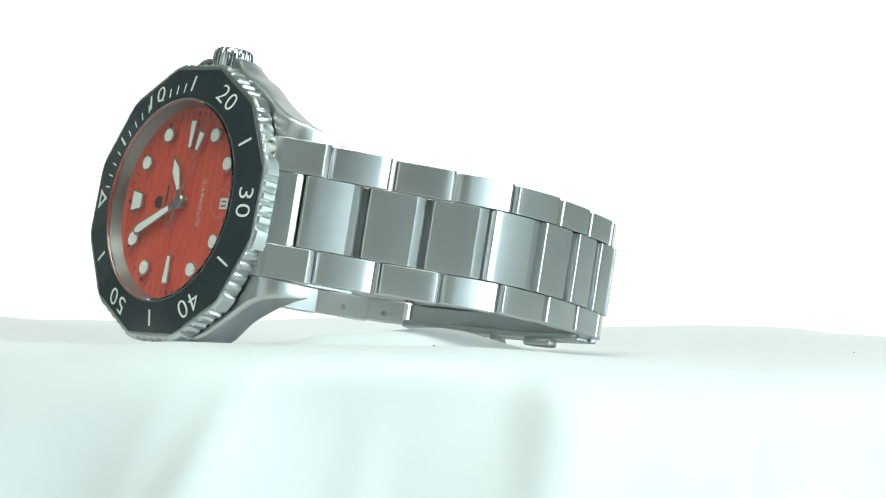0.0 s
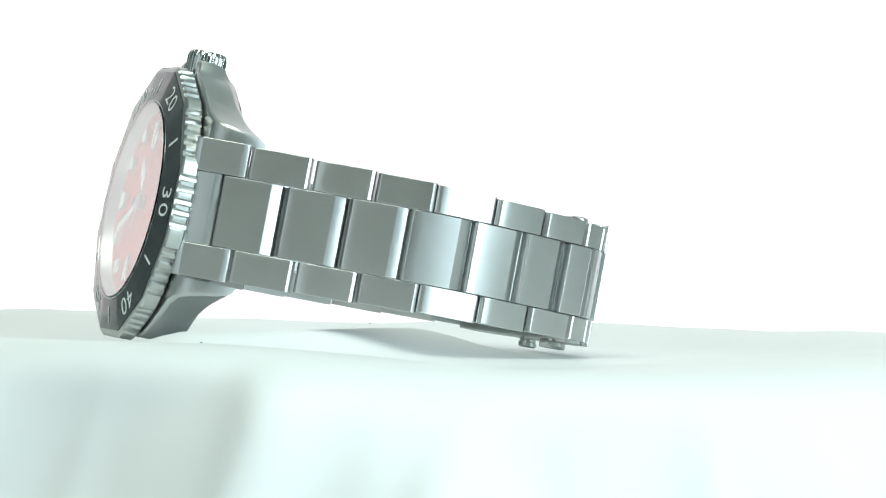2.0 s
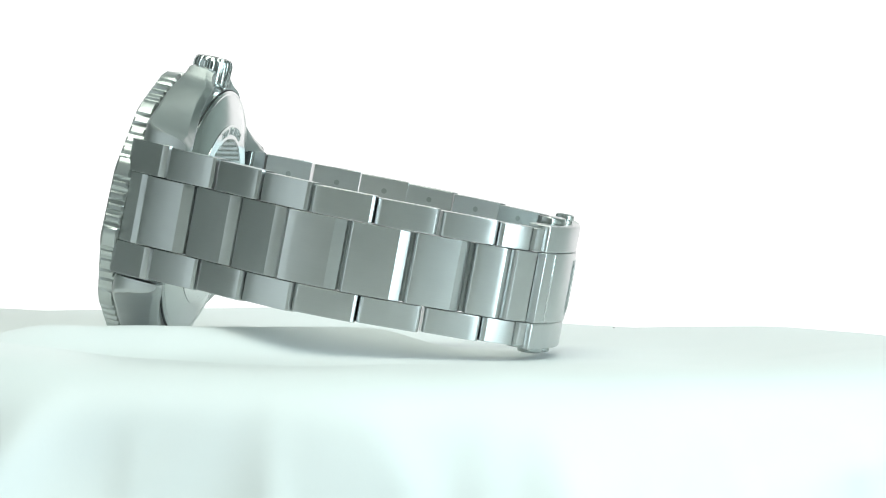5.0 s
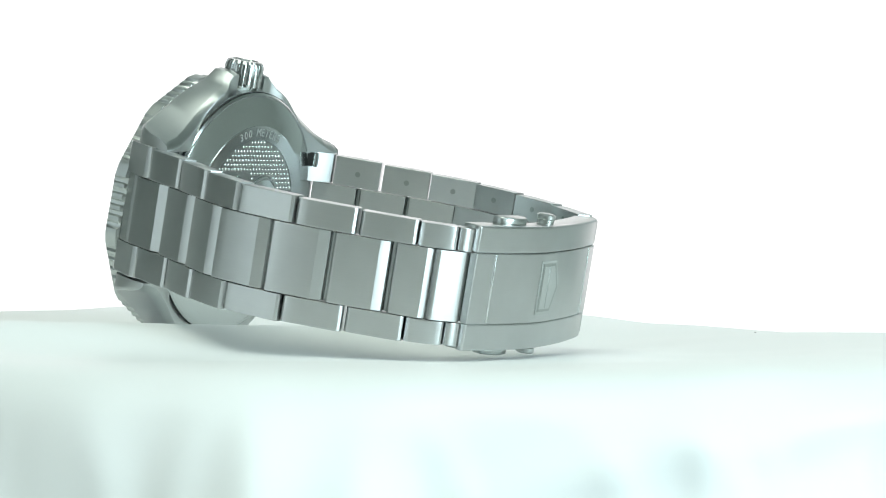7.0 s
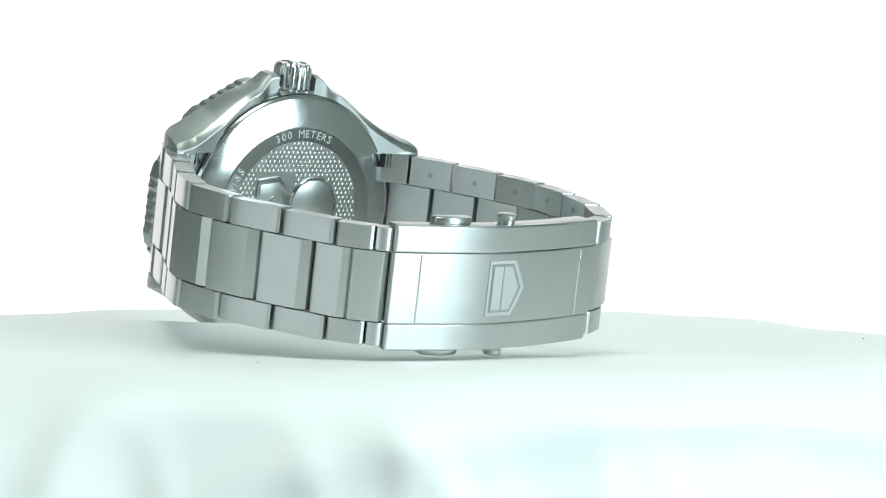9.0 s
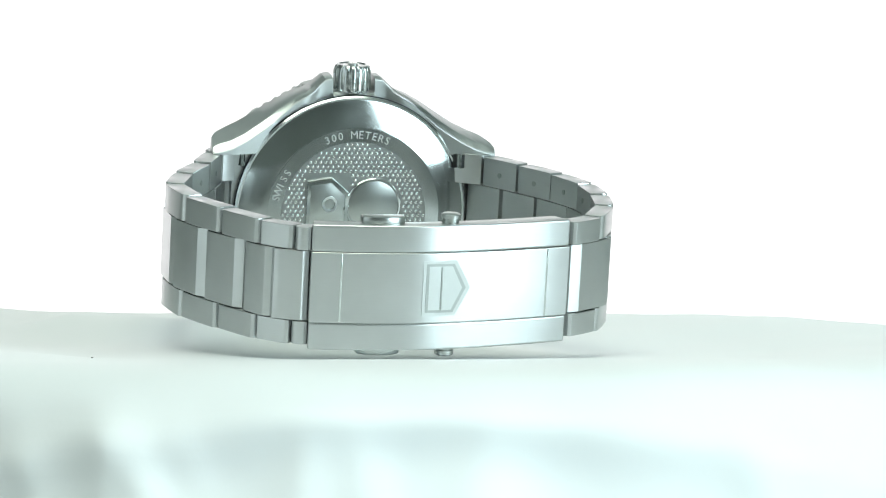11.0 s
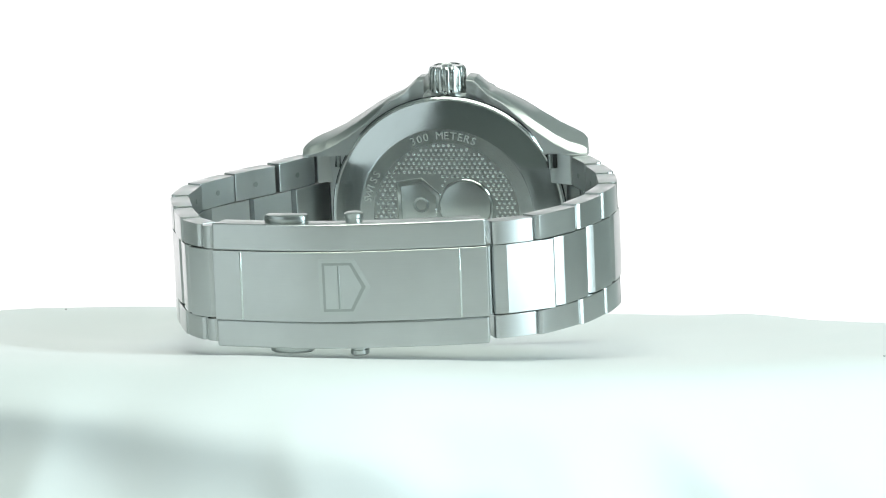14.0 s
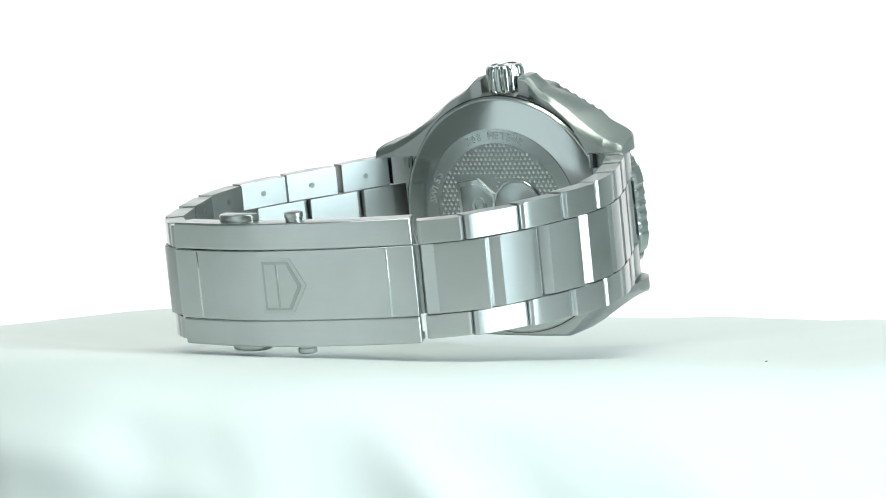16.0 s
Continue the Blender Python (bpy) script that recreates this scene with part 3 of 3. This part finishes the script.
    bm = bmesh.new()
    for r, z, f in ((1.9, 19.4, 0), (1.9, 20.2, 0), (2.65, 20.3, 0.3), (3.12, 20.8, 1), (3.15, 23.9, 1), (2.95, 24.5, 0.6), (2.6, 24.85, 0), (2.25, 24.9, 0), (2.15, 24.75, 0)):
        row = []
        for k in range(n):
            a = math.tau * k / n
            flute = -0.30 * f * smoothstep(0.42, 0.72, 0.5 + 0.5 * math.cos(16 * a))
            row.append(bm.verts.new(((r + flute) * math.cos(a), (r + flute) * math.sin(a), z)))
        rows.append(row)
    for p, q in zip(rows, rows[1:]):
        for k in range(n):
            bm.faces.new((p[k], p[(k + 1) % n], q[(k + 1) % n], q[k]))
    bm.faces.new(rows[0][::-1]), bm.faces.new(rows[-1])
    bmesh.ops.transform(bm, matrix=UP, verts=bm.verts)
    crown = part("crown", bm, SOFT_POLISH, watch, "fluted polished screw-down crown", 30)
    part("crown_emblem", prism([(-0.8, -0.7), (0.8, -0.7), (0.8, 0.3), (0, 0.9), (-0.8, 0.3)], 24.6, 25.0, UP, 0.05), SATIN_STEEL, crown)


# ---- bracelet: stations of the outer face in plan (x, y), from the head to the clasp ----
SIX_SIDE = [(-37.5, -20.6), (-32.7, -23.6), (-23.5, -26.9), (-14.7, -31.0), (-6.2, -35.2), (3.9, -35.1), (13.2, -31.8), (21.3, -27.3), (27.0, -24.2), (29.8, -18.5)]
TWELVE_SIDE = [(-37.5, 20.2), (-33.0, 22.9), (-25.8, 27.2), (-18.2, 31.2), (-10.2, 34.6), (-1.4, 35.4), (7.5, 33.9), (17.0, 31.4), (23.9, 23.2)]
CLASP_LINE = [(30.0, -18.8), (30.4, -14.2), (30.75, -8.0), (30.5, -1.2), (29.3, 5.2), (27.6, 12.0), (25.5, 18.5), (23.9, 22.6)]


class Curve:
    """A smooth line through plan points, walked by length."""

    def __init__(self, pts, per=24):
        p = [Vector(q) for q in pts]
        p = [2 * p[0] - p[1]] + p + [2 * p[-1] - p[-2]]
        self.pts, self.knots = [], []
        for a, b, c, d in zip(p, p[1:], p[2:], p[3:]):
            self.knots.append(len(self.pts))
            for k in range(per):
                t = k / per
                self.pts.append(0.5 * (2 * b + (c - a) * t + (2 * a - 5 * b + 4 * c - d) * t * t + (3 * b - a - 3 * c + d) * t ** 3))
        self.knots.append(len(self.pts))
        self.pts.append(p[-2])
        self.len = [0.0]
        for a, b in zip(self.pts, self.pts[1:]):
            self.len.append(self.len[-1] + (b - a).length)
        self.total = self.len[-1]

    def at_knot(self, k):
        return self.len[self.knots[k]]

    def at(self, s):
        s = min(max(s, 0.0), self.total)
        i = max(1, next((k for k, v in enumerate(self.len) if v >= s), len(self.len) - 1))
        f = (s - self.len[i - 1]) / max(1e-9, self.len[i] - self.len[i - 1])
        return self.pts[i - 1].lerp(self.pts[i], f)


def frame_on(curve, s0, s1, inward):
    """u along the chord, v outwards, w up; the chord's own length."""
    a, b = curve.at(s0), curve.at(s1)
    d = (b - a)
    u = d.normalized()
    v = Vector((-u.y, u.x)) * (-inward)
    return Matrix(((u.x, v.x, 0, a.x), (u.y, v.y, 0, a.y), (0, 0, 1, 0), (0, 0, 0, 1))), d.length


def half_width(share):
    return 10.45 - 1.6 * share


def domed(x0, x1, rise, base=0.0, n=5):
    """Points of a shallow arch from x0 to x1."""
    return [(x0 + (x1 - x0) * k / n, base + rise * (1 - (2 * k / n - 1) ** 2)) for k in range(n + 1)]


def centre_profile(L, bevel_at=0.76, thick=3.1):
    return [(0.30, -thick), (0.12, -0.9), (0.16, -0.45), (0.30, -0.12)] + domed(0.45, L * bevel_at, 0.07) + [(L - 0.75, -0.72), (L - 0.6, -1.1), (L - 0.7, -thick)]


def side_profile(L, thick=3.0):
    return [(0.25, -thick), (0.12, -0.7), (0.36, -0.25)] + domed(0.6, L - 0.9, 0.13, -0.06) + [(L - 0.5, -0.42), (L - 0.36, -0.9), (L - 0.45, -thick)]


def run_of_links(watch, curve, knots, first, inward, pitch_side):
    """Centre links between the knots, side links that straddle their joints, and the pins between."""
    total = curve.total
    for s0, s1 in zip(knots, knots[1:]):
        m, L = frame_on(curve, s0, s1, inward)
        part("centre_link", prism(centre_profile(L), -5.28, 5.28, m, 0.07), BRUSHED_LONG, watch, "", 14)
        pm, _ = frame_on(curve, s1 - 0.45, s1 + 0.3, inward)
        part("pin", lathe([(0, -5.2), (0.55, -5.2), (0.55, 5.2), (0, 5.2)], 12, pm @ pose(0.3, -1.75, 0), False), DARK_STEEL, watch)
    side = [s + pitch_side for s in knots]
    side[-1] = min(side[-1], total + 0.5)
    for s0, s1 in zip(side, side[1:]):
        if s1 - s0 < 1.5:
            continue
        m, L = frame_on(curve, s0, s1, inward)
        h0 = half_width((s0 + s1) / 2 / total)
        for sg in (-1, 1):
            lo, hi = (5.42, h0) if sg > 0 else (-h0, -5.42)
            part("side_link", prism(side_profile(L), lo, hi, m, 0.09), BRUSHED_LONG, watch, "", 16)
        # push-pin holes on the inside of the links
        for sg in (-1, 1):
            part("pin_head", lathe([(0, 0), (0.42, 0), (0.45, 0.08), (0, 0.08)], 14, m @ pose(L * 0.5, -3.06, sg * 7.6, 90), False), DARK_STEEL, watch)


def end_link(watch, curve, s_end, inward):
    """The piece between the lugs, and the lower tongue that meets the first centre link."""
    up = -inward
    def plan(s_out, lower, deep):
        """Plan outline from the case flank to the joint at s_out."""
        m, L = frame_on(curve, s_out - 1.0, s_out, inward)
        q = [m @ Vector((L, -0.75 - lower, 0)), m @ Vector((L - 0.25, -0.3 - lower, 0)), m @ Vector((L - 1.2, 0.0 - lower, 0))]
        inner = m @ Vector((L - 0.2, -deep, 0))
        pts = [(-36.9, up * 17.0), (-36.9, up * (20.8 - lower)), (-36.2, up * (21.5 - lower))]
        pts += [(q[2].x, q[2].y), (q[1].x, q[1].y), (q[0].x, q[0].y), (inner.x, inner.y), (-31.0, up * 17.0)]
        return pts
    for sg in (-1, 1):
        lo, hi = (5.45, 10.42) if sg > 0 else (-10.42, -5.45)
        part("end_link", prism(plan(s_end, 0.0, 3.2), lo, hi, None, 0.1), BRUSHED_LONG, watch, "", 16)
        lo, hi = (8.0, 10.3) if sg > 0 else (-10.3, -8.0)
        # solid black plug paints in the darkness of an open slot
        part("slot_shade", prism(gon(1.15, 16), lo, hi, pose(-30.75, up * 18.55, 0)), BLACK_GAP, watch)
        part("slot_pin", lathe([(0, lo), (0.42, lo), (0.42, hi), (0, hi)], 14, pose(-29.75, up * 18.3, 0), False), POLISHED, watch)
    s1 = curve.at_knot(1)
    part("end_link_tongue", prism(plan(s1 - 0.05, 0.35, 3.2), -5.4, 5.4, None, 0.1), CASE_STEEL, watch, "polished tongue of the end link", 16)
    m, L = frame_on(curve, 0.4, s1, inward)
    part("spring_bar", lathe([(0, -10.3), (0.5, -10.3), (0.5, 10.3), (0, 10.3)], 12, m @ pose(L * 0.8, -2.2, 0), False), DARK_STEEL, watch)


def bracelet(watch):
    c = Curve(SIX_SIDE)
    knots = [c.at_knot(k) for k in range(1, 10)]
    end_link(watch, c, knots[0] + 3.4, 1)
    run_of_links(watch, c, knots, 1, 1, 3.4)
    c = Curve(TWELVE_SIDE)
    knots = [c.at_knot(k) for k in range(1, 9)]
    end_link(watch, c, knots[0] + 3.4, -1)
    run_of_links(watch, c, knots, 1, -1, 3.4)


def clasp(watch):
    c = Curve(CLASP_LINE)
    # the line turned so that outward is +v: sampled sections
    def sample(s):
        a, b = c.at(max(0, s - 0.3)), c.at(min(c.total, s + 0.3))
        u = (b - a).normalized()
        return c.at(s), Vector((u.y, -u.x))

    def strip(s0, s1, outer, inner, zlo, zhi, n=28, rim=0.16):
        """A curved bar: offsets outer and inner from the line, from zlo to zhi."""
        bm = bmesh.new()
        rows = []
        for k in range(n + 1):
            p, o = sample(s0 + (s1 - s0) * k / n)
            a, b = p + o * outer, p + o * inner
            rows.append([bm.verts.new((a.x, a.y, zlo)), bm.verts.new((a.x, a.y, zhi)), bm.verts.new((b.x, b.y, zhi)), bm.verts.new((b.x, b.y, zlo))])
        for p, q in zip(rows, rows[1:]):
            for k in range(4):
                bm.faces.new((p[k], p[(k + 1) % 4], q[(k + 1) % 4], q[k]))
        bm.faces.new(rows[0][::-1]), bm.faces.new(rows[-1])
        bmesh.ops.recalc_face_normals(bm, faces=bm.faces)
        bmesh.ops.bevel(bm, geom=[e for e in bm.edges if e.calc_face_angle(0) > 0.6], offset=rim, segments=3, profile=0.5, affect="EDGES", clamp_overlap=True)
        return bm
    T = c.total
    body = part("clasp", strip(0, T, 0.28, -1.1, -5.35, 5.35), BRUSHED_LONG, watch, "brushed steel folding clasp with a shield emblem", 14)
    for sg in (-1, 1):
        lo, hi = (5.37, 9.5) if sg > 0 else (-9.5, -5.37)
        part("shoulder", strip(0.05, T - 0.05, 0.14, -1.2, lo, hi, 28, 0.32), BRUSHED_LONG, body, "", 14)
        lo, hi = (8.3, 9.46) if sg > 0 else (-9.46, -8.3)
        part("flange", strip(0.5, T - 0.5, -1.1, -3.6, lo, hi), SATIN_STEEL, body, "", 30)
        # wide safety pusher and the small release pin
        for s, half, name in ((11.2, 3.3, "pusher"), (22.4, 1.45, "release_pin")):
            p, o = sample(s)
            u = Vector((-o.y, o.x))
            base = Matrix(((u.x, o.x, 0, p.x - o.x * 2.6), (u.y, o.y, 0, p.y - o.y * 2.6), (0, 0, sg, 0), (0, 0, 0, 1)))
            if name == "pusher":
                pts = [(-half, -1.5), (half, -1.5), (half, 0.2), (half * 0.6, 1.2), (0, 1.5), (-half * 0.6, 1.2), (-half, 0.2)]
                part(name, prism(pts, 9.1, 10.55, base, 0.3), SATIN_STEEL, body)
            else:
                part(name, lathe([(0, 9.1), (half * 0.9, 9.1), (half * 0.9, 10.0), (half, 10.1), (half, 10.7), (half * 0.8, 10.9), (0, 10.9)], 24, base, False), SATIN_STEEL, body)
    # grooves across the panel
    for s in (4.6, T - 4.2):
        part("groove", strip(s - 0.16, s + 0.16, 0.4, 0.1, -5.2, 5.2, 2), POLISHED, body)
    # emblem: a framed shield that points along the clasp
    mid = 19.8
    def shield(scale_u, scale_w, push, name, mat, shift=0.0):
        bm = bmesh.new()
        pts = [(-2.75, -4.2), (2.6, -4.2), (5.05, 0), (2.6, 4.2), (-2.75, 4.2)]
        lows, highs = [], []
        for u, w in pts:
            p, o = sample(mid + shift + u * scale_u)
            a, b2 = p + o * 0.2, p + o * (0.28 + push)
            lows.append(bm.verts.new((a.x, a.y, w * scale_w)))
            highs.append(bm.verts.new((b2.x, b2.y, w * scale_w)))
        bm.faces.new(lows), bm.faces.new(highs[::-1])
        for k in range(5):
            bm.faces.new((lows[k], lows[(k + 1) % 5], highs[(k + 1) % 5], highs[k]))
        return part(name, bm, mat, body)
    shield(1.0, 1.0, 0.10, "emblem", FROSTED)
    shield(0.83, 0.885, 0.13, "emblem_line", DARK_STEEL, 0.05)
    shield(0.70, 0.79, 0.16, "emblem_field", FROSTED, 0.08)
    part("emblem_bar", strip(mid + 0.05, mid + 0.4, 0.48, 0.2, -3.3, 3.3, 2), DARK_STEEL, body)
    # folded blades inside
    # shade under the clasp comes from the darker steel colour
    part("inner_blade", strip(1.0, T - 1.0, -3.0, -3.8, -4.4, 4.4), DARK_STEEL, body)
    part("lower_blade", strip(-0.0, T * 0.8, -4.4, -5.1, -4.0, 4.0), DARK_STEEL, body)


def motions():
    times = [float(k) for k in range(17)]
    walk(CLOTH, [(t, turn(t)) for t in times])
    walk(STAND, [(t, turn(t) @ pose(0, 0, 0)) for t in times])
    walk(WATCH, [(t, turn(t) @ watch_rest()) for t in times])


room()
CLOTH, STAND = stand_and_cloth()
WATCH = tagged(new("wristwatch"), "steel diver's wristwatch with orange-red dial, lying on its side", "watch")
watch_head(WATCH)
case_body(WATCH)
bracelet(WATCH)
clasp(WATCH)
motions()
